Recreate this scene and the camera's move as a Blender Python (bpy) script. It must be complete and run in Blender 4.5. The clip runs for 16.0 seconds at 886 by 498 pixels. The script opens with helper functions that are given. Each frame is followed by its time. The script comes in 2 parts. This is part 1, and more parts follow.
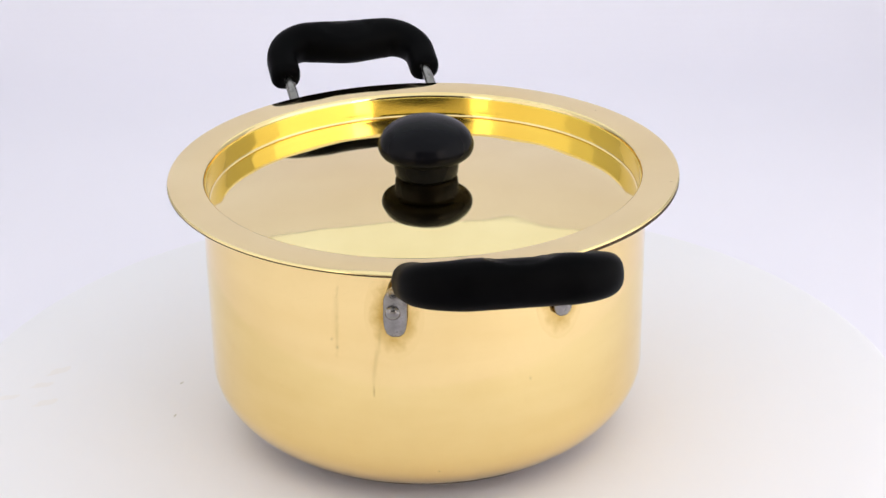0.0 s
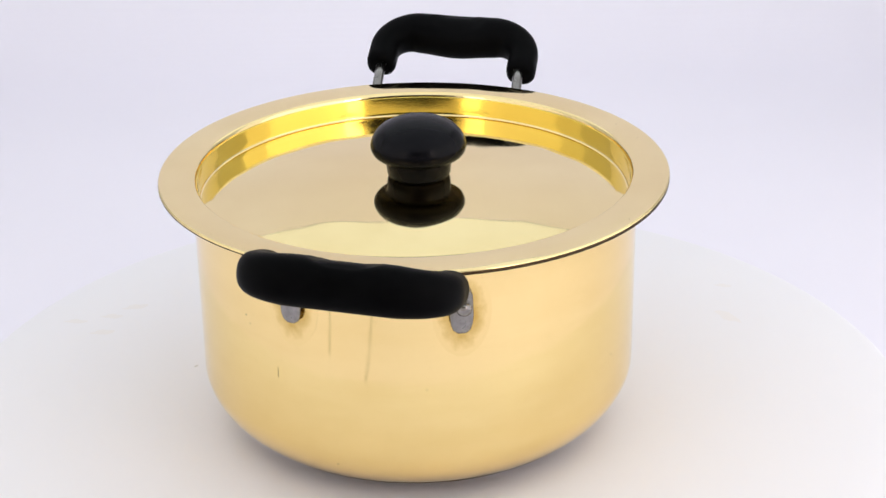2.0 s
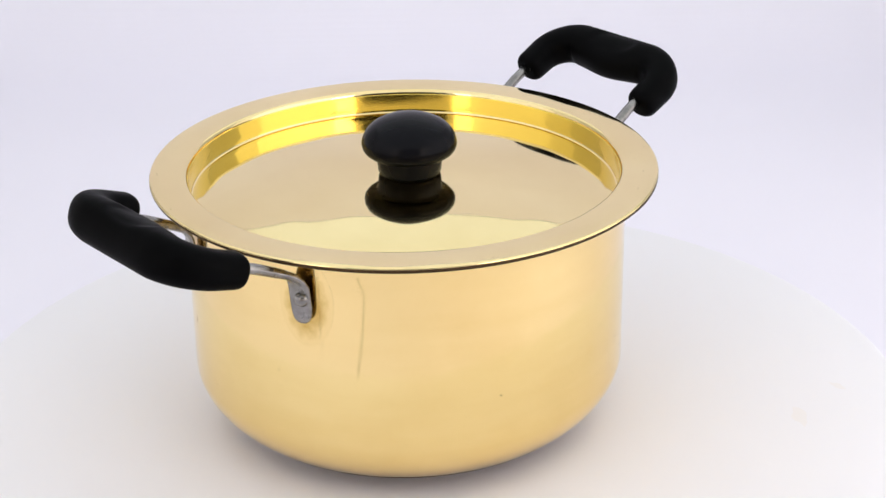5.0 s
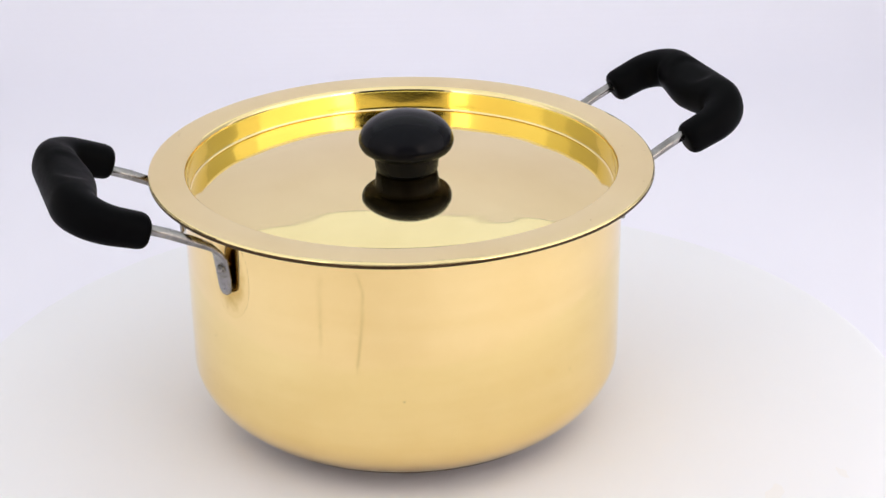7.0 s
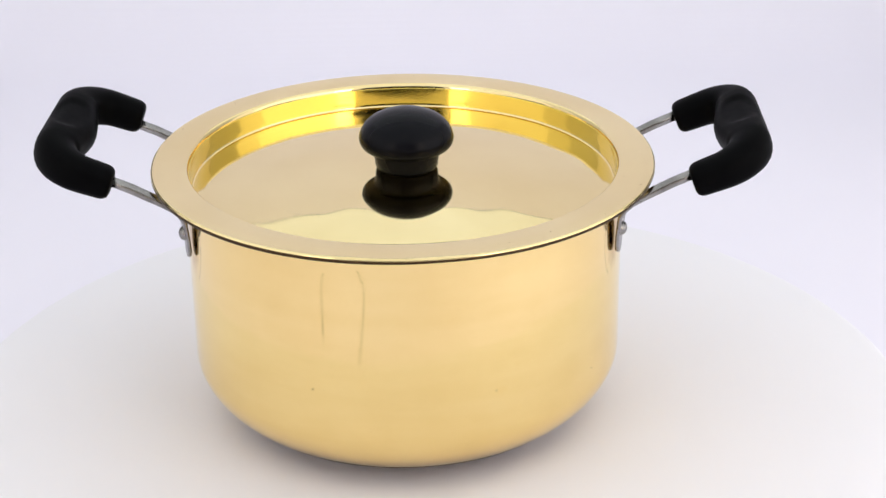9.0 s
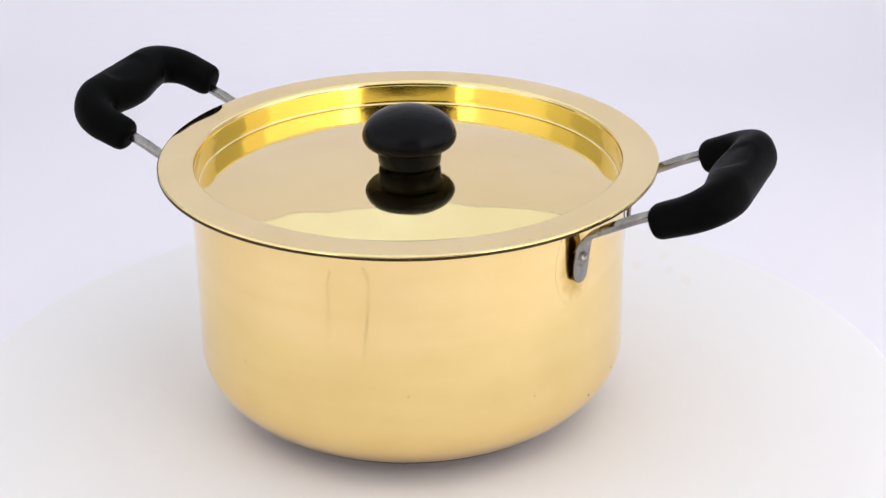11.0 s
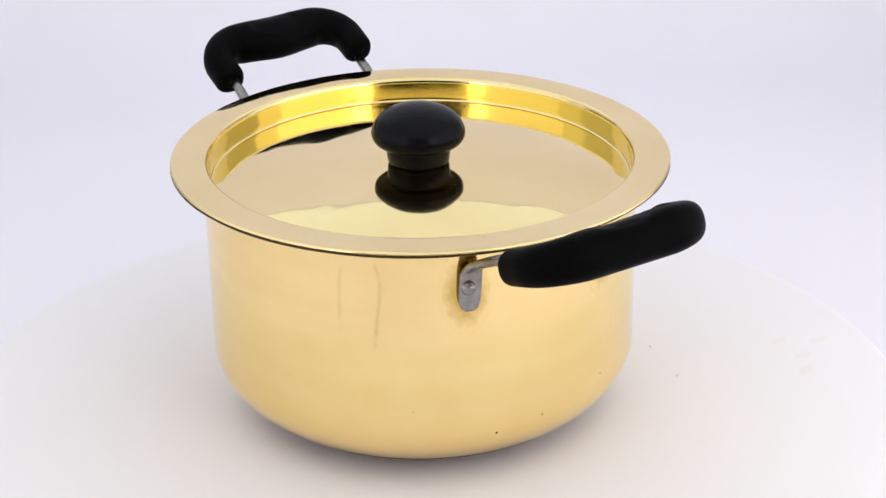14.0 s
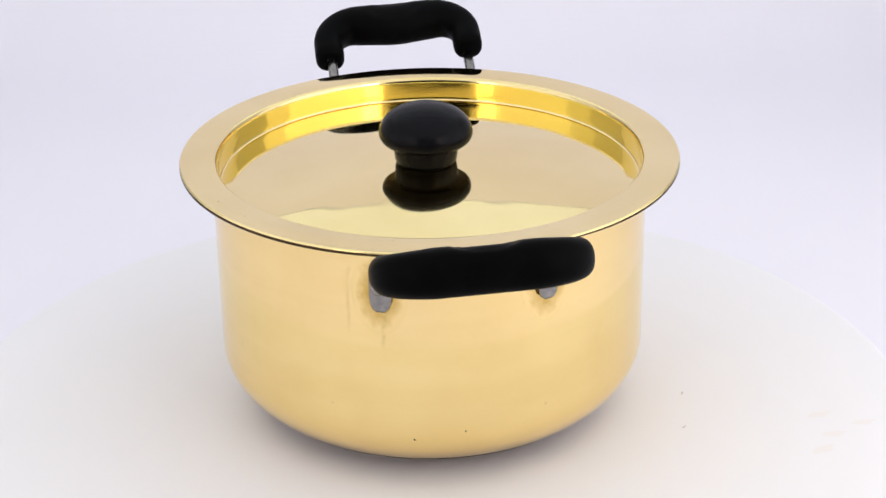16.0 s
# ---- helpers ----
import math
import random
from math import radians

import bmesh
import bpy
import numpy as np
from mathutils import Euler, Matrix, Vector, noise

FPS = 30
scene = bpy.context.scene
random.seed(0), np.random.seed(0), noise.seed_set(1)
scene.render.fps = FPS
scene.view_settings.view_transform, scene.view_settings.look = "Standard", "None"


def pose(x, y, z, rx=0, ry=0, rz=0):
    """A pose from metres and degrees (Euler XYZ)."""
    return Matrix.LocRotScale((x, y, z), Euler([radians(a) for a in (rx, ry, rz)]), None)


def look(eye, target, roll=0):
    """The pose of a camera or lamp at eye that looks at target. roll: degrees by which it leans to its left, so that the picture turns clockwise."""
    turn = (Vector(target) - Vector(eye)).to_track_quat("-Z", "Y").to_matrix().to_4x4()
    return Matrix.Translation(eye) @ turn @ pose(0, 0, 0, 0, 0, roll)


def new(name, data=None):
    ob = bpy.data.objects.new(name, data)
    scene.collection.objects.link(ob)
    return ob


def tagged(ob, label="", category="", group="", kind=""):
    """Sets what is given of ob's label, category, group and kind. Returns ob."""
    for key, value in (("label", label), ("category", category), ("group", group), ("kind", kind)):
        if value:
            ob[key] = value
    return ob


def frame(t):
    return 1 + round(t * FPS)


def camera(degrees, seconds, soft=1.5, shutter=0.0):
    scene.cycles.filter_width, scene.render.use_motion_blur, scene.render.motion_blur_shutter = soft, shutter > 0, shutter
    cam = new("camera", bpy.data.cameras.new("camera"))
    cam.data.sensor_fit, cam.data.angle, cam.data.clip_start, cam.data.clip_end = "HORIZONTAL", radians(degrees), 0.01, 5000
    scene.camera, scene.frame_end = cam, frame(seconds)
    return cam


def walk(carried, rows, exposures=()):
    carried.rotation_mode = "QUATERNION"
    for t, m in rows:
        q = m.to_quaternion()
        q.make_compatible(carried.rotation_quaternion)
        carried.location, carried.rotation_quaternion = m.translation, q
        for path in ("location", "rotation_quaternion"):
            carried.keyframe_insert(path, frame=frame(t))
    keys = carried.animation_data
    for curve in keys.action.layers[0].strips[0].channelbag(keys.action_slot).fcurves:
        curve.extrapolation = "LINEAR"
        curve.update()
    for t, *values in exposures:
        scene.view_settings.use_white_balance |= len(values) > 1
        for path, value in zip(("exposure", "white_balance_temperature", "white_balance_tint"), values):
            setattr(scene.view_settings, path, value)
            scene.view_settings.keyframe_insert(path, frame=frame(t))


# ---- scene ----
# camera: stands still before the light tent's slit
EYE = Vector((0.0, -0.7534, 0.4250))
PITCH, YAW, ROLL = radians(-24.685), radians(0.575), -0.847
cam = camera(28.0, 16.0)
AIM = Vector((math.sin(YAW) * math.cos(PITCH), math.cos(YAW) * math.cos(PITCH), math.sin(PITCH)))
walk(cam, [(0.0, look(EYE, EYE + AIM, ROLL)), (16.0, look(EYE, EYE + AIM, ROLL))])

# turntable: degrees each second, and the pot's place and heading on it
SPEED = -11.685
POT_X, POT_Y, POT_TURN = -0.00065, -0.01048, -76.7
LID_X, LID_Y, LID_Z, LID_RX, LID_RY = 0.0, -0.0003, 0.12485, 0.13, -0.24
KNOB_X, KNOB_Y = -0.0016, 0.0019

# light: an even white tent of glowing diffusers
TOP_GLOW, BACK_GLOW, SIDE_GLOW, FRONT_GLOW = 0.54, 0.14, (0.52, 0.95), (1.85, 3.05)
TOP_TINT, SIDE_TINT, FRONT_TINT = (0.92, 1.0, 1.01), (1.0, 0.96, 0.96), (1.0, 0.86, 0.755)
scene.view_settings.exposure = 0.42
world = bpy.data.worlds.new("world")
world.use_nodes = True
world.node_tree.nodes["Background"].inputs[0].default_value = (0.5, 0.5, 0.55, 1)
world.node_tree.nodes["Background"].inputs[1].default_value = 0.3
scene.world = world


# ---------- materials ----------
def material(name, base, rough=0.5, metal=0.0):
    m = bpy.data.materials.new(name)
    m.use_nodes = True
    b = m.node_tree.nodes["Principled BSDF"]
    b.inputs["Base Color"].default_value = (*base, 1)
    b.inputs["Roughness"].default_value = rough
    b.inputs["Metallic"].default_value = metal
    return m, m.node_tree, b


def noise_node(tree, scale, detail=3.0, stretch=None, rough=0.5):
    n = tree.nodes.new("ShaderNodeTexNoise")
    n.inputs["Scale"].default_value, n.inputs["Detail"].default_value = scale, detail
    n.inputs["Roughness"].default_value = rough
    c = tree.nodes.new("ShaderNodeTexCoord")
    if stretch:
        m = tree.nodes.new("ShaderNodeMapping")
        m.inputs["Scale"].default_value = stretch
        tree.links.new(c.outputs["Object"], m.inputs["Vector"])
        tree.links.new(m.outputs["Vector"], n.inputs["Vector"])
    else:
        tree.links.new(c.outputs["Object"], n.inputs["Vector"])
    return n.outputs["Fac"]


def ramp(tree, fac, low, high, a, b):
    r = tree.nodes.new("ShaderNodeValToRGB")
    r.color_ramp.elements[0].position, r.color_ramp.elements[1].position = low, high
    r.color_ramp.elements[0].color, r.color_ramp.elements[1].color = (*a, 1), (*b, 1)
    tree.links.new(fac, r.inputs["Fac"])
    return r.outputs["Color"]


def span(tree, fac, lo, hi):
    n = tree.nodes.new("ShaderNodeMapRange")
    n.inputs["To Min"].default_value, n.inputs["To Max"].default_value = lo, hi
    tree.links.new(fac, n.inputs["Value"])
    return n.outputs["Result"]


def bump(tree, shader, fac, strength, distance):
    n = tree.nodes.new("ShaderNodeBump")
    n.inputs["Strength"].default_value, n.inputs["Distance"].default_value = strength, distance
    tree.links.new(fac, n.inputs["Height"])
    tree.links.new(n.outputs["Normal"], shader.inputs["Normal"])


def brass(name, base, rough_lo, rough_hi, grain, depth, wave=0.0):
    m, tree, b = material(name, base, rough_lo, 1.0)
    big = noise_node(tree, 14.0, 4.0)
    dark = tuple(c * k for c, k in zip(base, (0.93, 0.90, 0.84)))
    tint = tree.nodes.new("ShaderNodeMix")
    tint.data_type, tint.blend_type = "RGBA", "MULTIPLY"
    tint.inputs["Factor"].default_value = 1.0
    tree.links.new(ramp(tree, big, 0.35, 0.7, base, dark), tint.inputs["A"])
    bands = noise_node(tree, 9.0, 6.0, (1, 1, 7), 0.6)
    tree.links.new(ramp(tree, bands, 0.38, 0.68, (1, 1, 1), (0.97, 0.955, 0.915)), tint.inputs["B"])
    tree.links.new(tint.outputs["Result"], b.inputs["Base Color"])
    fine = noise_node(tree, 60.0, 5.0, grain)
    blotch = noise_node(tree, 32.0, 6.0, None, 0.65)
    mix = tree.nodes.new("ShaderNodeMath")
    mix.operation = "MULTIPLY"
    tree.links.new(fine, mix.inputs[0])
    tree.links.new(blotch, mix.inputs[1])
    sharp = tree.nodes.new("ShaderNodeMapRange")
    sharp.inputs["From Min"].default_value, sharp.inputs["From Max"].default_value = 0.15, 0.38
    sharp.inputs["To Min"].default_value, sharp.inputs["To Max"].default_value = rough_lo, rough_hi
    tree.links.new(mix.outputs[0], sharp.inputs["Value"])
    tree.links.new(sharp.outputs["Result"], b.inputs["Roughness"])
    bump(tree, b, fine, depth, 0.0004)
    if wave:
        # slow hand-beaten waves of the sheet
        n = tree.nodes.new("ShaderNodeBump")
        n.inputs["Strength"].default_value, n.inputs["Distance"].default_value = wave, 0.0006
        tree.links.new(noise_node(tree, 26.0, 1.0), n.inputs["Height"])
        first = b.inputs["Normal"].links[0].from_node
        tree.links.new(n.outputs["Normal"], first.inputs["Normal"])
    return m


def glow(name, tint, strength):
    m, tree, b = material(name, (0.45, 0.45, 0.45), 0.8)
    b.inputs["Emission Color"].default_value = (*tint, 1)
    b.inputs["Emission Strength"].default_value = strength
    return m


def cloth(name, base, depth=0.15):
    m, tree, b = material(name, base, 0.85)
    big = noise_node(tree, 3.0, 3.0)
    low = tuple(c * 0.97 for c in base)
    tree.links.new(ramp(tree, big, 0.3, 0.7, low, base), b.inputs["Base Color"])
    bump(tree, b, noise_node(tree, 900.0, 2.0), depth, 0.0003)
    return m


BRASS_BODY = brass("satin brass", (0.96, 0.745, 0.345), 0.05, 0.15, (1, 1, 6), 0.03, 0.35)
BRASS_LID = brass("polished brass", (0.90, 0.745, 0.395), 0.03, 0.06, None, 0.004, 0.8)
# lid's brass again, deepened: yellow light bounced inside the well is in its colour
BRASS_BOUNCE = brass("brass with bounced yellow in its colour", (0.95, 0.775, 0.20), 0.07, 0.15, (1, 1, 4), 0.01, 0.5)


def bakelite():
    m, tree, b = material("black bakelite", (0.012, 0.012, 0.013), 0.38)
    b.inputs["Specular IOR Level"].default_value = 0.022
    f = noise_node(tree, 350.0, 4.0)
    tree.links.new(span(tree, f, 0.36, 0.52), b.inputs["Roughness"])
    tree.links.new(ramp(tree, noise_node(tree, 40.0), 0.3, 0.75, (0.0012, 0.0012, 0.0015), (0.003, 0.003, 0.0035)), b.inputs["Base Color"])
    bump(tree, b, f, 0.06, 0.0004)
    return m



def stained(base):
    """Brass with a brown tarnish stain that fades out towards the edge of its patch."""
    m, tree, b = material("tarnished brass", base, 0.1, 1.0)
    co = tree.nodes.new("ShaderNodeTexCoord")
    size = tree.nodes.new("ShaderNodeMapping")
    size.inputs["Scale"].default_value = (0.0, 1 / STAIN_W, 1 / STAIN_H)
    far = tree.nodes.new("ShaderNodeVectorMath")
    far.operation = "LENGTH"
    tree.links.new(co.outputs["Object"], size.inputs["Vector"])
    tree.links.new(size.outputs["Vector"], far.inputs[0])
    rough_edge = tree.nodes.new("ShaderNodeMath")
    rough_edge.operation = "MULTIPLY_ADD"
    rough_edge.inputs[1].default_value, rough_edge.inputs[2].default_value = 0.5, -0.25
    tree.links.new(noise_node(tree, 220.0, 4.0, None, 0.6), rough_edge.inputs[0])
    add = tree.nodes.new("ShaderNodeMath")
    tree.links.new(far.outputs["Value"], add.inputs[0])
    tree.links.new(rough_edge.outputs[0], add.inputs[1])
    tree.links.new(ramp(tree, add.outputs[0], 0.40, 0.85, (0.60, 0.39, 0.10), base), b.inputs["Base Color"])
    return m


STAIN_W, STAIN_H = 0.0125, 0.020
STAINED = stained((0.922, 0.706, 0.312))
PATINA = brass("oxidised brass edge", (0.07, 0.045, 0.025), 0.4, 0.6, None, 0.05)
BAKELITE = bakelite()
KNOB_BLACK, _, shader = material("glossy black bakelite", (0.004, 0.004, 0.006), 0.24)
shader.inputs["Specular IOR Level"].default_value = 0.075


def steel():
    m, tree, b = material("brushed steel", (0.62, 0.61, 0.60), 0.3, 1.0)
    f = noise_node(tree, 250.0, 4.0)
    tree.links.new(span(tree, f, 0.16, 0.34), b.inputs["Roughness"])
    tree.links.new(ramp(tree, noise_node(tree, 160.0, 4.0, None, 0.6), 0.30, 0.68, (0.19, 0.18, 0.175), (0.33, 0.32, 0.31)), b.inputs["Base Color"])
    return m


STEEL = steel()
DISC_WHITE = cloth("white turntable paint", (0.855, 0.845, 0.885), 0.05)
SWEEP = cloth("bluish white backdrop paper", (0.885, 0.86, 0.95))
FLAP = cloth("cream tent cloth", (0.74, 0.69, 0.62))
DARK = material("dark room", (0.03, 0.03, 0.03), 0.9)[0]
SMUDGE = material("pale smear", (0.835, 0.81, 0.82), 0.8)[0]
SMEAR = material("grey smear", (0.60, 0.58, 0.55), 0.8)[0]
CREASE = material("grey paper crease", (0.50, 0.47, 0.43), 0.8)[0]
SCRATCH = material("scratch", (0.35, 0.22, 0.09), 0.5, 0.6)[0]
# brown that paints the contact shadow where the pot meets the turntable
FOOT_SHADE = cloth("brown contact shade", (0.15, 0.085, 0.04), 0.1)
SPECK = material("dark speck", (0.05, 0.035, 0.02), 0.7)[0]
TOP_MAT = glow("top diffuser", TOP_TINT, TOP_GLOW)
BACK_MAT = glow("dim rear side cloth", SIDE_TINT, BACK_GLOW)
SIDE_MATS = [(glow("side diffuser", SIDE_TINT, g), glow("side diffuser rear", SIDE_TINT, 0.6 * g)) for g in SIDE_GLOW]
FRONT_MATS = [glow("front diffuser", FRONT_TINT, g) for g in FRONT_GLOW]


# ---------- mesh helpers ----------
def mesh_of(name, bm, mat, smooth=True):
    bmesh.ops.recalc_face_normals(bm, faces=bm.faces)
    me = bpy.data.meshes.new(name)
    bm.to_mesh(me)
    bm.free()
    me.materials.append(mat)
    if smooth:
        me.polygons.foreach_set("use_smooth", [True] * len(me.polygons))
    return me


def part(name, bm, mat, parent, label="", smooth=True):
    ob = new(name, mesh_of(name, bm, mat, smooth))
    ob.parent = parent
    return tagged(ob, label)


def lathe(profile, steps=96, closed=True):
    """Turn (radius, height) pairs about z; a radius of 0 is a pole."""
    bm = bmesh.new()
    rings = []
    for r, z in profile:
        if r < 1e-6:
            rings.append([bm.verts.new((0, 0, z))])
        else:
            rings.append([bm.verts.new((r * math.cos(2 * math.pi * k / steps), r * math.sin(2 * math.pi * k / steps), z)) for k in range(steps)])
    pairs = list(zip(rings, rings[1:]))
    if closed:
        pairs.append((rings[-1], rings[0]))
    for a, b in pairs:
        for k in range(steps):
            n = (k + 1) % steps
            if len(a) == 1 and len(b) == 1:
                continue
            if len(a) == 1:
                bm.faces.new((a[0], b[k], b[n]))
            elif len(b) == 1:
                bm.faces.new((a[k], a[n], b[0]))
            else:
                bm.faces.new((a[k], a[n], b[n], b[k]))
    return bm


def arc(cx, cz, rx, rz, a0, a1, n):
    return [(cx + rx * math.cos(radians(a0 + (a1 - a0) * k / n)), cz + rz * math.sin(radians(a0 + (a1 - a0) * k / n))) for k in range(n + 1)]


def box(bm, lo, hi, bevel=0.0):
    m = Matrix.LocRotScale([(a + b) / 2 for a, b in zip(lo, hi)], None, [b - a for a, b in zip(lo, hi)])
    made = bmesh.ops.create_cube(bm, size=1, matrix=m)
    if bevel:
        edges = {e for v in made["verts"] for e in v.link_edges}
        bmesh.ops.bevel(bm, geom=list(edges), offset=bevel, segments=2, affect="EDGES")
    return bm


def tube(bm, path, sections):
    """Sweep closed loops along a path. sections: for each place, the loop's points as (side, up) pairs, with their two axes."""
    loops = []
    for c, (side, up, pts) in zip(path, sections):
        loops.append([bm.verts.new(c + side * a + up * b) for a, b in pts])
    n = len(loops[0])
    for p, q in zip(loops, loops[1:]):
        for k in range(n):
            bm.faces.new((p[k], p[(k + 1) % n], q[(k + 1) % n], q[k]))
    bm.faces.new(loops[0][::-1])
    bm.faces.new(loops[-1])
    return bm


def blot(w, h, lift=0.00008):
    """A small uneven patch, h long along x and w along y, just proud of the surface it lies on."""
    bm = bmesh.new()
    n = 12
    ring = [bm.verts.new((h / 2 * math.cos(2 * math.pi * k / n) * (1 + 0.25 * math.sin(k * 2.3)), w / 2 * math.sin(2 * math.pi * k / n) * (1 + 0.25 * math.cos(k * 1.9)), 0)) for k in range(n)]
    top = bm.verts.new((0, 0, lift))
    for k in range(n):
        bm.faces.new((ring[k], ring[(k + 1) % n], top))
    return bm


# ---------- the tent ----------
BACK_Y, FRONT_Y, HALF_X, TOP_Z, FLOOR_Z = 0.85, -0.733, 0.62, 0.66, -0.045


def build_tent():
    # floor and back in one sweep of paper
    bm = bmesh.new()
    line = [(FRONT_Y - 0.02, FLOOR_Z)] + [(BACK_Y - 0.25 + 0.25 * math.sin(radians(a)), FLOOR_Z + 0.25 - 0.25 * math.cos(radians(a))) for a in range(0, 91, 2)] + [(BACK_Y, TOP_Z)]
    rows = []
    for k, (y, z) in enumerate(line):
        (ya, za), (yb, zb) = line[max(k - 1, 0)], line[min(k + 1, len(line) - 1)]
        n = math.hypot(yb - ya, zb - za)
        oy, oz = 0.004 * (zb - za) / n, -0.004 * (yb - ya) / n
        rows.append([bm.verts.new(p) for p in ((-HALF_X, y, z), (HALF_X, y, z), (HALF_X, y + oy, z + oz), (-HALF_X, y + oy, z + oz))])
    for p, q in zip(rows, rows[1:]):
        for k in range(4):
            bm.faces.new((p[k], p[(k + 1) % 4], q[(k + 1) % 4], q[k]))
    bm.faces.new(rows[0])
    bm.faces.new(rows[-1])
    ob = new("backdrop", mesh_of("backdrop", bm, SWEEP, False))
    tagged(ob, "seamless bluish white paper backdrop curving up behind the turntable", "backdrop", kind="structure")
    # side diffusers
    for side, name, lit in ((-1, "wall_west", SIDE_MATS[0]), (1, "wall_east", SIDE_MATS[1])):
        x = side * (HALF_X + 0.006)
        for y0, y1, suffix, mat in ((FRONT_Y - 0.02, 0.06, "_1", lit[0]), (0.061, 0.28, "_2", lit[1]), (0.281, BACK_Y, "_3", BACK_MAT)):
            bm = box(bmesh.new(), (min(x, x + side * 0.01), y0, FLOOR_Z), (max(x, x + side * 0.01), y1, TOP_Z))
            tagged(new(name + suffix, mesh_of(name + suffix, bm, mat, False)), "glowing white fabric side of a light tent", "tent wall", kind="structure")
    bm = box(bmesh.new(), (-HALF_X, FRONT_Y - 0.02, TOP_Z + 0.002), (HALF_X, BACK_Y, TOP_Z + 0.012))
    tagged(new("ceiling", mesh_of("ceiling", bm, TOP_MAT, False)), "glowing white fabric top of a light tent", "ceiling", kind="structure")
    # front: two lit panels and an unlit flap with a slit between them
    f0, f1 = FRONT_Y - 0.012, FRONT_Y
    for x0, x1, name, lit in ((-HALF_X, -0.421, "wall_south_1", FRONT_MATS[0]), (0.421, HALF_X, "wall_south_2", FRONT_MATS[1])):
        bm = box(bmesh.new(), (x0, f0, 0.22), (x1, f1, TOP_Z))
        tagged(new(name, mesh_of(name, bm, lit, False)), "warm glowing fabric front panel of a light tent", "tent wall", kind="structure")
    bm = bmesh.new()
    hx, z0, z1 = 0.35, 0.33, 0.535
    for lo, hi in (((-HALF_X, f0, FLOOR_Z), (HALF_X, f1, 0.218)), ((-0.42, f0, 0.218), (0.42, f1, z0)), ((-0.42, f0, z1), (0.42, f1, TOP_Z)), ((-0.42, f0, z0), (-hx, f1, z1)), ((hx, f0, z0), (0.42, f1, z1))):
        box(bm, lo, hi)
    tagged(new("wall_south_3", mesh_of("wall_south_3", bm, FLAP, False)), "cream cloth flap with a slit in a tent front", "tent wall", kind="structure")
    # dim room behind the slit
    bm = bmesh.new()
    box(bm, (-0.5, FRONT_Y - 0.6, 0.0), (0.5, FRONT_Y - 0.02, 0.9))
    for f in [f for f in bm.faces if f.normal.y > 0.9]:
        bm.faces.remove(f)
    ob = new("wall_south_4", mesh_of("wall_south_4", bm, DARK, False))
    tagged(ob, "dark room beyond the tent front", "wall", kind="structure")


build_tent()


# ---------- turntable ----------
def build_turntable():
    top = new("turntable")
    tagged(top, "round matte white turntable with faint grey smears", "turntable")
    r = 0.2332
    prof = [(0, 0)] + [(q, 0) for q in (0.05, 0.12, 0.2, r - 0.004)] + arc(r - 0.004, -0.004, 0.004, 0.004, 90, 0, 4)[1:] + [(r, -0.022), (r - 0.002, -0.024), (0, -0.024)]
    part("disc", lathe(prof, 160, False), DISC_WHITE, top)
    part("base", lathe([(0, -0.024), (0.12, -0.024), (0.12, FLOOR_Z), (0, FLOOR_Z)], 64, False), DISC_WHITE, top)
    for x, y, a, w, h in ((0.1132, 0.1357, 150, 0.007, 0.017), (-0.1853, 0.0335, 40, 0.0055, 0.013), (-0.1911, 0.0192, 20, 0.005, 0.011), (-0.1222, 0.0187, 60, 0.001, 0.0032), (-0.1217, -0.0135, 80, 0.001, 0.003), (-0.186, 0.0015, 30, 0.0055, 0.012), (-0.2059, 0.0072, 20, 0.0045, 0.012), (0.1017, 0.171, 10, 0.004, 0.009)):
        sm = part("smear", blot(w, h, 0.00005), SMUDGE if w > 0.002 else SMEAR, top, "faint grey smear")
        sm.matrix_basis = pose(x, y, 0.00003, 0, 0, a)
    return top


TURNTABLE = build_turntable()


def build_creases():
    for (x0, y0), (x1, y1) in (((-0.120, -0.285), (-0.185, -0.72)), ((-0.21, -0.265), (-0.55, -0.60))):
        bm = bmesh.new()
        d = Vector((x1 - x0, y1 - y0, 0)).normalized()
        n = Vector((-d.y, d.x, 0))
        rows = []
        for k in range(9):
            c = Vector((x0 + (x1 - x0) * k / 8, y0 + (y1 - y0) * k / 8, FLOOR_Z)) + n * 0.002 * math.sin(k * 1.7)
            rows.append([bm.verts.new(c - n * 0.0016), bm.verts.new(c + Vector((0, 0, 0.0016))), bm.verts.new(c + n * 0.0016)])
        for p, q in zip(rows, rows[1:]):
            for k in range(2):
                bm.faces.new((p[k], p[k + 1], q[k + 1], q[k]))
        tagged(new("trim", mesh_of("trim", bm, CREASE, False)), "grey crease in the backdrop paper beside the turntable", "crease", kind="structure")


build_creases()

# ---------- pot ----------
R, ROUND_R, ROUND_Z, ROUND_P = 0.1, 0.048, 0.0335, 1.85


def foot(a, off=0.0):
    """A point of the rounded foot, a degrees below the wall's lower end."""
    c, n = math.cos(radians(a)), math.sin(radians(a))
    return R - ROUND_R + (ROUND_R + off) * max(c, 0.0) ** (2 / ROUND_P), ROUND_Z - (ROUND_Z + off) * n ** (2 / ROUND_P)


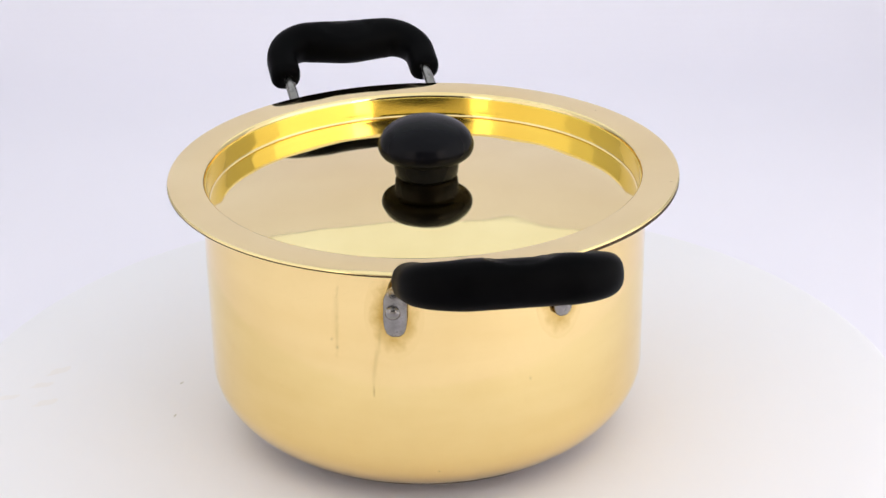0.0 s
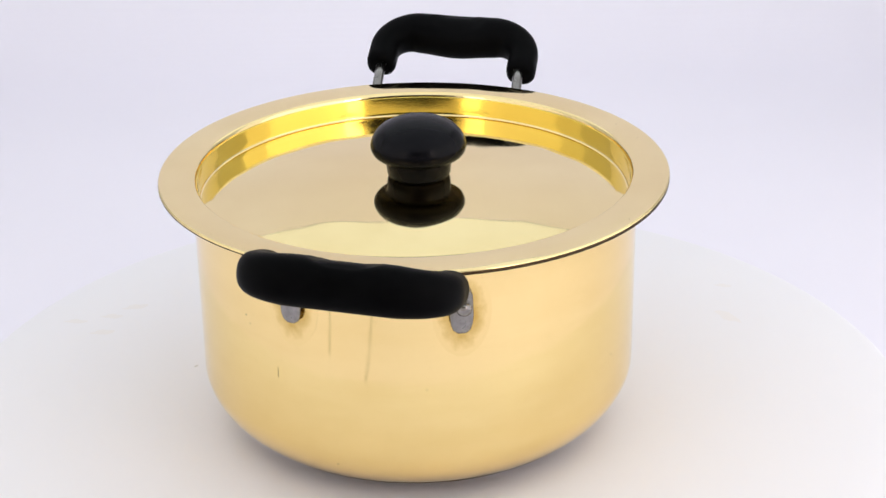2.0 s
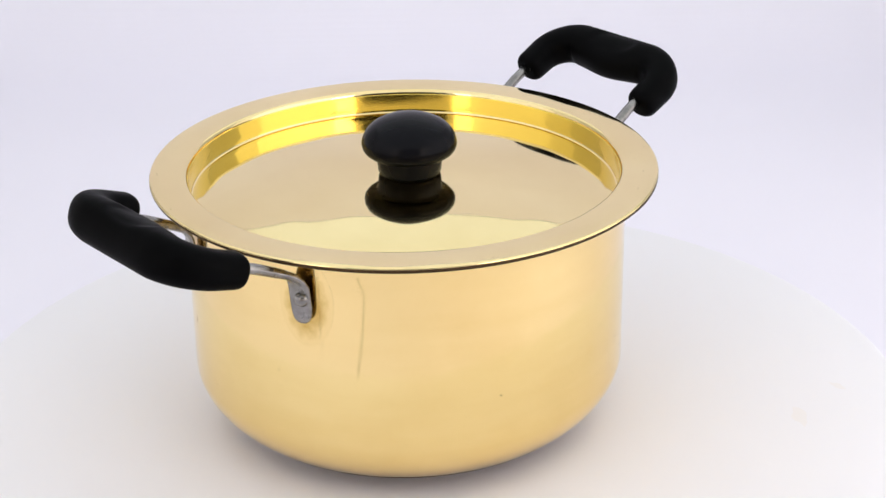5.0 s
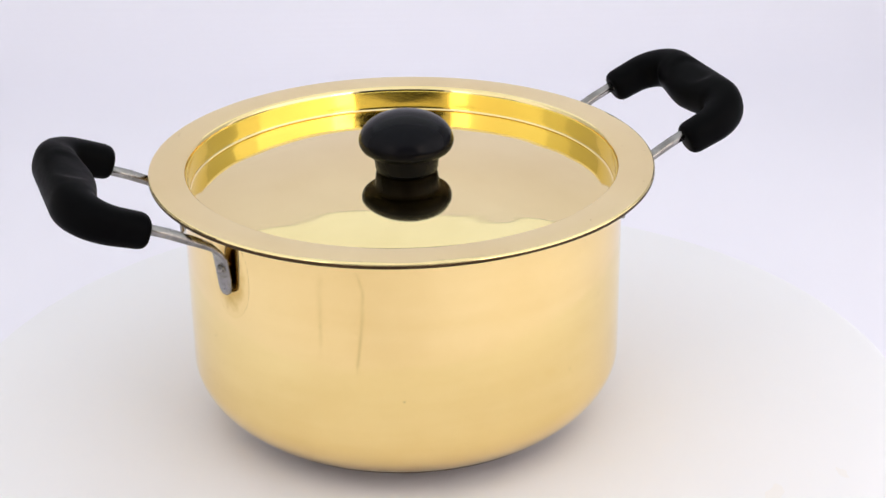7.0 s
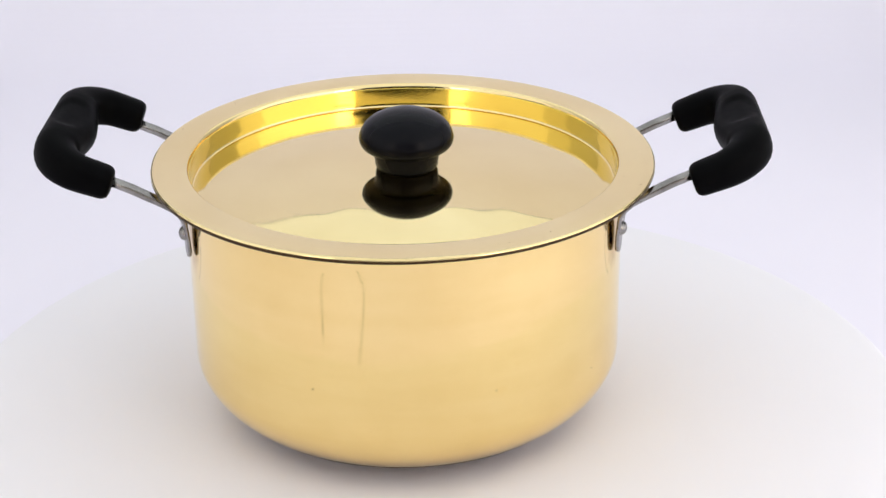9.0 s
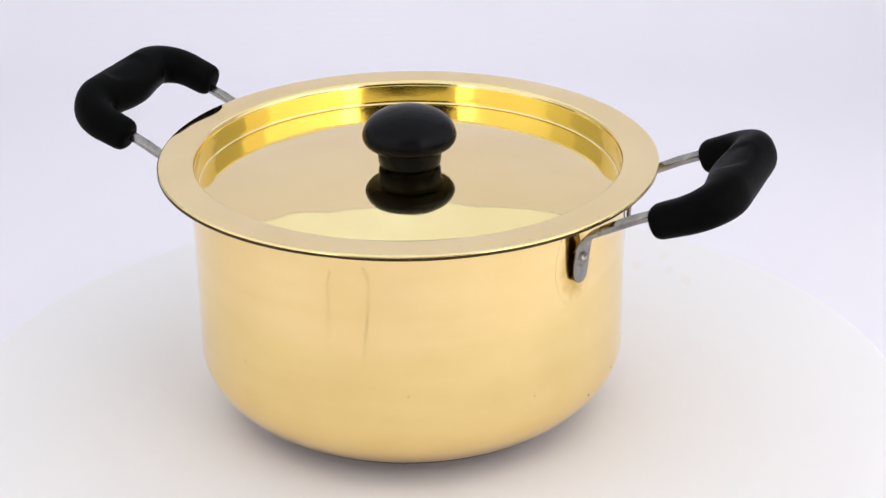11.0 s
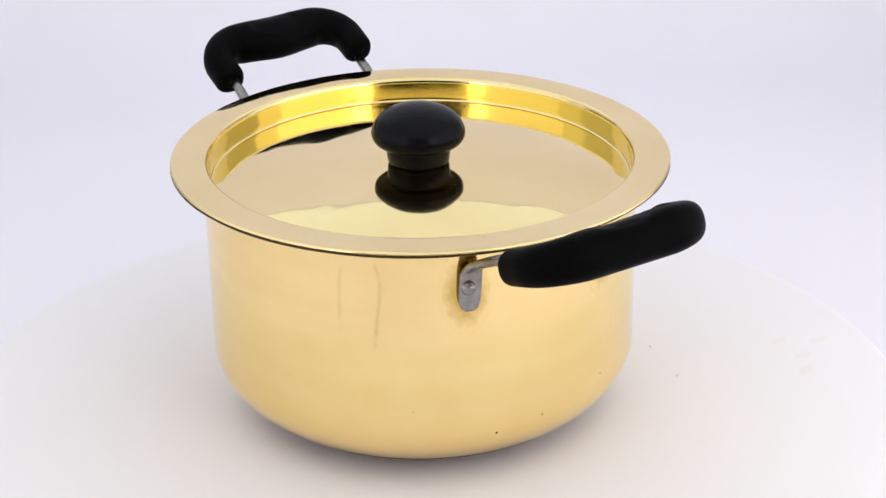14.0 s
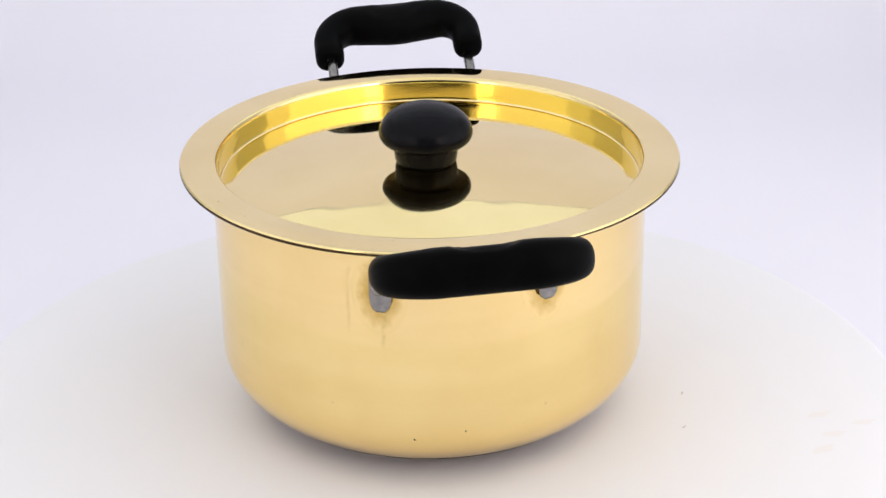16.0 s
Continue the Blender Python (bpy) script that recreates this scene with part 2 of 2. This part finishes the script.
def build_body(pot):
    t = 0.0016
    outer = [(0, 0), (0.04, 0)] + [foot(90 - 3.75 * k) for k in range(25)] + [(R, z) for z in (0.06, 0.085, 0.105, 0.1172)]
    outer += [(R + 0.0008, 0.1197)] + arc(R + 0.0032, 0.1207, 0.0022, 0.0018, -150, 90, 8)
    inner = [(R - t, 0.1207), (R - t, 0.1), (R - t, ROUND_Z)] + [foot(7.5 * k, -t) for k in range(1, 13)] + [(0, t)]
    # skin under the foot; its visible edge is a painted contact shadow line
    shade_band = [(0, -0.0)] + [foot(90 - 47 * k / 12, 0.0001) for k in range(13)]
    part("base", lathe(shade_band, 160, False), FOOT_SHADE, pot, "brown band under the foot, painted as contact shade")
    marks = ((168.6, 0.0287, 0.0011, 0.0011), (202.8, 0.039, 0.0006, 0.0007), (181.4, 0.0326, 0.0005, 0.0009), (147.6, 0.043, 0.0006, 0.0005), (349.2, 0.0248, 0.0006, 0.0005),
             (12.2, 0.0648, 0.0005, 0.0004), (323.6, 0.0859, 0.0007, 0.0005), (325.0, 0.0824, 0.0007, 0.0004), (333.8, 0.0639, 0.0003, 0.005), (114.5, 0.0524, 0.0006, 0.0004),
             (68.4, 0.0545, 0.0007, 0.0005))
    for a, z, w, h in marks:
        drop = max(0.0, (ROUND_Z - z) / ROUND_Z)
        out = (1 - drop ** ROUND_P) ** (1 / ROUND_P)
        r = R - ROUND_R + ROUND_R * out
        lean = math.degrees(math.atan2(drop ** (ROUND_P - 1) / ROUND_Z, out ** (ROUND_P - 1) / ROUND_R))
        sp = part("speck", blot(w, h), SPECK if w > 0.0004 else SCRATCH, pot, "dark speck")
        sp.matrix_basis = pose(0, 0, 0, 0, 0, a) @ pose(r + 0.00002, 0, z, 0, 90 + lean, 0)
    return part("body", lathe(outer + inner, 160, False), BRASS_BODY, pot, "satin brass body with a rounded foot")


def stain_mesh():
    """A thin patch that hugs the wall; its middle is at the origin and x runs outwards."""
    bm = bmesh.new()
    rows = []
    for j in range(-8, 9):
        z = STAIN_H * j / 8
        half = STAIN_W * math.sqrt(max(0.02, 1 - (j / 8) ** 2))
        line = []
        for i in range(-6, 7):
            a = half * i / 6 / R
            out = R + 0.00012 - 0.0001 * max(abs(i) / 6, abs(j) / 8) ** 4
            line.append(bm.verts.new((out * math.cos(a) - R, out * math.sin(a), z)))
        rows.append(line)
    for p, q in zip(rows, rows[1:]):
        for k in range(12):
            bm.faces.new((p[k], p[k + 1], q[k + 1], q[k]))
    return mesh_of("stain", bm, STAINED)


def loop_pts(a, b, n=20, power=2.5):
    pts = []
    for k in range(n):
        c, s = math.cos(2 * math.pi * k / n), math.sin(2 * math.pi * k / n)
        pts.append((a * math.copysign(abs(c) ** (2 / power), c), b * math.copysign(abs(s) ** (2 / power), s)))
    return pts


def grip_mesh():
    """A bail grip: two legs, rounded corners and a swollen bar, rising outwards. x runs outwards."""
    w, x0, xb, rc, slope = 0.0370, 0.1272, 0.1558, 0.016, 0.33
    leg, bend, bar = xb - rc - x0, math.pi / 2 * rc, 2 * (w - rc)
    whole = 2 * leg + 2 * bend + bar

    def at(s):
        """Place in plan, and how far round the corner it is."""
        m = min(s, whole - s)
        if m < leg:
            x, y, q = x0 + m, -w, 0.0
        elif m < leg + bend:
            a = (m - leg) / rc
            x, y, q = xb - rc + rc * math.sin(a), -w + rc - rc * math.cos(a), a / (math.pi / 2)
        else:
            x, y, q = xb, -w + rc + (m - leg - bend), 1.0
        return x, (y if s <= whole / 2 else -y), q

    places = [0.0, 0.0003, 0.0008, 0.0015, 0.0025, 0.004]
    places += [0.004 + (whole - 0.008) * k / 64 for k in range(1, 64)] + [whole - d for d in reversed(places)]
    up = Vector((-slope, 0, 1)).normalized()
    path, secs = [], []
    for s in places:
        x, y, q = at(s)
        xa, ya, _ = at(max(s - 0.0005, 0))
        xc, yc, _ = at(min(s + 0.0005, whole))
        d = Vector((xc - xa, yc - ya, slope * (xc - xa))).normalized()
        side = d.cross(up).normalized()
        swell = q * math.exp(-(y / 0.016) ** 2)
        m = min(s, whole - s, 0.004)
        k = 0.62 + 0.38 * math.sqrt(1 - (1 - m / 0.004) ** 2)
        c = Vector((x, y, 0.1276 + slope * (x - x0)))
        a = 0.0077 + 0.0022 * q
        b = 0.0076 + 0.0019 * q + 0.0006 * min(1.0, (x - x0) / 0.012)
        path.append(c)
        secs.append((side, side.cross(d).normalized(), [(u - (0.0042 * swell * max(0.0, -u / a)), v) for u, v in loop_pts(a * k, b * k, 28, 2.4)]))
    bm = tube(bmesh.new(), path, secs)
    # shallow oval thumb rest pressed into the top of the bar
    for v in bm.verts:
        e = ((v.co.x - 0.1530) / 0.0085) ** 2 + (v.co.y / 0.015) ** 2
        if e < 1 and v.co.z > 0.140:
            v.co.z -= 0.0010 * min(1.0, 3 * (1 - e))
    mid = Vector((0.14, 0, 0.1316))
    for v in bm.verts:
        v.co = mid + (v.co - mid) * Vector((0.962, 0.984, 0.9725))
    return mesh_of("handle", bm, BAKELITE)


def strap_mesh(hand):
    """A steel rod that leaves the grip, bends down at the wall and is beaten flat into a tab that lies on the wall. Its foot is at x = 0.1, y = 0."""
    bm = bmesh.new()
    line = [((0.1420, 0.1311), 0.0026, 0.0023), ((0.1250, 0.1238), 0.0026, 0.0023), ((0.1150, 0.1187), 0.0026, 0.0022), ((0.1108, 0.1165), 0.0029, 0.0020),
            ((0.1070, 0.1143), 0.0036, 0.0016), ((0.1045, 0.1115), 0.0044, 0.0013), ((0.1030, 0.1083), 0.0049, 0.0012), ((0.1020, 0.0993), 0.0050, 0.0010),
            ((0.1018, 0.0953), 0.0046, 0.0010), ((0.1018, 0.0928), 0.0037, 0.0010), ((0.1018, 0.0915), 0.0020, 0.0009)]
    pts = [Vector((p[0], 0, p[1])) for p, _, _ in line]
    secs = []
    for i, (_, a, b) in enumerate(line):
        d = (pts[min(i + 1, len(pts) - 1)] - pts[max(i - 1, 0)]).normalized()
        turn = radians(hand * TAB_TURN) * min(1.0, max(0.0, (i - 2) / 4))
        side = Vector((-math.sin(turn), math.cos(turn), 0))
        side = (side - d * side.dot(d)).normalized()
        secs.append((side, side.cross(d).normalized(), loop_pts(a, b, 14, 2.0 if i < 4 else 3.5)))
    tube(bm, pts, secs)
    return mesh_of("strap", bm, STEEL)


def rivet_mesh():
    bm = lathe([(0, 0)] + [(0.0034, 0), (0.0034, 0.0008)] + arc(0, 0.0008, 0.0032, 0.0024, 0, 90, 6)[0:], 20, False)
    bm.transform(Matrix.Rotation(radians(90), 4, "Y"))
    return mesh_of("rivet", bm, STEEL)


TAB_TURN = 19.0


def build_handles(pot):
    grip, straps, rivet = grip_mesh(), {s: strap_mesh(s) for s in (-1, 1)}, rivet_mesh()
    stain = stain_mesh()
    # the two handles are not quite opposite, and each grip sits a little askew on its rods
    mid = Vector((0.14, 0, 0.1316))
    for turn, askew in ((0, pose(0, 0, 0, 0, 0, -1.36) @ pose(0.1382, 0.0034, 0.1325, -2.9, -1.3, 0)), (181.9, pose(0, 0, 0, 0, 0, -1.72) @ pose(0.1404, 0.0036, 0.1300, 1.75, -3.5, 0))):
        askew = askew @ Matrix.Translation(-mid)
        place, back = pose(0, 0, 0, 0, 0, turn) @ askew, askew.inverted()
        h = new("handle", grip)
        h.parent = pot
        h.matrix_basis = place
        tagged(h, "moulded black bakelite loop handle")
        for s in (-1, 1):
            foot = pose(0, 0, 0, 0, 0, s * 20.9) @ Vector((0.1, 0, 0))
            st = new("strap", straps[s])
            st.parent = h
            st.matrix_basis = back @ pose(foot.x - 0.0997, foot.y, 0)
            tagged(st, "grey steel strap with a flattened tab")
            rv = new("rivet", rivet)
            rv.parent = h
            rv.matrix_basis = back @ pose(foot.x, foot.y, 0, 0, 0, s * TAB_TURN) @ Matrix.Translation((0.0027, 0, 0.1028))
            tagged(rv, "domed steel rivet")
            ring = new("stain", stain)
            ring.parent = pot
            ring.matrix_basis = pose(0, 0, 0, 0, 0, turn + s * 20.9) @ Matrix.Translation((R, 0, 0.0995))
            tagged(ring, "brown contact shade round a strap")


def build_pot():
    pot = new("cooking_pot")
    tagged(pot, "shiny brass cooking pot with black side handles, on a turntable", "pot")
    build_body(pot)
    build_handles(pot)
    return pot


POT = build_pot()

# ---------- lid ----------
RIM_R, RIM_IN, WELL_Z, DOME = 0.1145, 0.0994, -0.0118, 0.0070


def lip(a):
    """How far the lid's cut edge is turned down round the rim, 0 to 1."""
    def hump(mid, width):
        d = (a - mid + 180) % 360 - 180
        return max(0.0, 1 - (d / width) ** 2)
    return min(1.0, hump(50, 80) + 0.8 * hump(140, 40) + 0.6 * hump(232, 30))


def build_lid():
    lid = new("lid")
    tagged(lid, "polished brass lid with a black knob, on a pot", "lid")
    well = RIM_IN - 0.0022
    dome = [(well * k / 16, WELL_Z + DOME * (1 - (k / 16) ** 2)) for k in range(0, 16)]
    top = dome + arc(well - 0.0012, WELL_Z + 0.0012, 0.0012, 0.0012, -90, 0, 3) + [(RIM_IN - 0.0018, -0.0020)] + arc(RIM_IN, -0.0018, 0.0016, 0.0018, 180, 90, 5)[1:]
    edge = [(RIM_R - 0.0008, 0.0)] + arc(RIM_R - 0.0008, -0.0009, 0.0009, 0.0009, 80, -90, 6)
    under = [(RIM_IN + 0.0010, -0.0018), (RIM_IN - 0.0008, -0.004), (well + 0.0010, WELL_Z), (well - 0.002, WELL_Z - 0.0012), (0.04, WELL_Z - 0.0012 + DOME * 0.8), (0, WELL_Z - 0.0012 + DOME)]
    part("plate", lathe(top + edge + under, 192, False), BRASS_LID, lid, "mirror polished brass plate")
    # thin liner over the plate's wall, tinted with the well's bounced yellow light
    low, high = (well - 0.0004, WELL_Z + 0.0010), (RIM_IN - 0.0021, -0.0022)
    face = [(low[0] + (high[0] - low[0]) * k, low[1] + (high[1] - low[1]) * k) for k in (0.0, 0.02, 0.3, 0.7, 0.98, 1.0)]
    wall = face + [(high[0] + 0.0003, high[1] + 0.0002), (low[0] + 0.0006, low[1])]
    part("well_wall", lathe(wall, 192), BRASS_BOUNCE, lid, "brass wall of the sunken middle, bounced yellow put into its colour")
    bm = bmesh.new()
    steps = 192
    rings = []
    for k in range(steps):
        a = 360 * k / steps
        drop = 0.0003 + 0.0010 * lip(a)
        c, n = math.cos(radians(a)), math.sin(radians(a))
        rings.append([bm.verts.new((r * c, r * n, z)) for r, z in ((RIM_R - 0.0012, -0.0008), (RIM_R + 0.0001, -0.0008), (RIM_R + 0.0001, -0.0010 - drop), (RIM_R - 0.0012, -0.0014 - drop))])
    for p, q in zip(rings, rings[1:] + rings[:1]):
        for k in range(4):
            bm.faces.new((p[k], p[(k + 1) % 4], q[(k + 1) % 4], q[k]))
    part("lip", bm, PATINA, lid, "dark oxidised cut edge")
    for x, y in ((-0.0986, 0.0270), (-0.1054, 0.0362), (-0.0876, 0.0685), (0.0859, -0.0700), (-0.0640, 0.0866), (0.1063, -0.0343), (0.0848, -0.0719), (0.0490, 0.1000), (-0.0468, 0.0975)):
        if math.hypot(x, y) > RIM_IN:
            part("speck", blot(0.0004, 0.0006), SCRATCH, lid, "dark speck").location = (x, y, 0.00003)
    base = WELL_Z + DOME
    k = part("knob", lathe([(0, base - 0.0006), (0.0126, base - 0.0004), (0.0136, base + 0.0004), (0.0143, base + 0.0015), (0.0150, base + 0.0076)]
                           + [(0.0152, base + 0.0088), (0.0170, base + 0.0092)] + arc(0.0170, base + 0.0144, 0.0046, 0.0052, -90, 20, 8)[1:]
                           + arc(0, base + 0.0152, 0.0212, 0.0122, 14, 90, 16), 72, False), KNOB_BLACK, lid, "round black bakelite knob")
    k.location = (KNOB_X, KNOB_Y, 0)
    return lid


LID = build_lid()


# ---------- the turntable and what stands on it, turning ----------
def motions():
    disc, pot, lid = [], [], []
    for k in range(33):
        t = k * 0.5
        spin = pose(0, 0, 0, 0, 0, SPEED * t)
        at = spin @ pose(POT_X, POT_Y, 0, 0, 0, POT_TURN)
        disc.append((t, spin))
        pot.append((t, at))
        lid.append((t, at @ pose(LID_X, LID_Y, LID_Z, LID_RX, LID_RY, 0)))
    walk(TURNTABLE, disc)
    walk(POT, pot)
    walk(LID, lid)


motions()
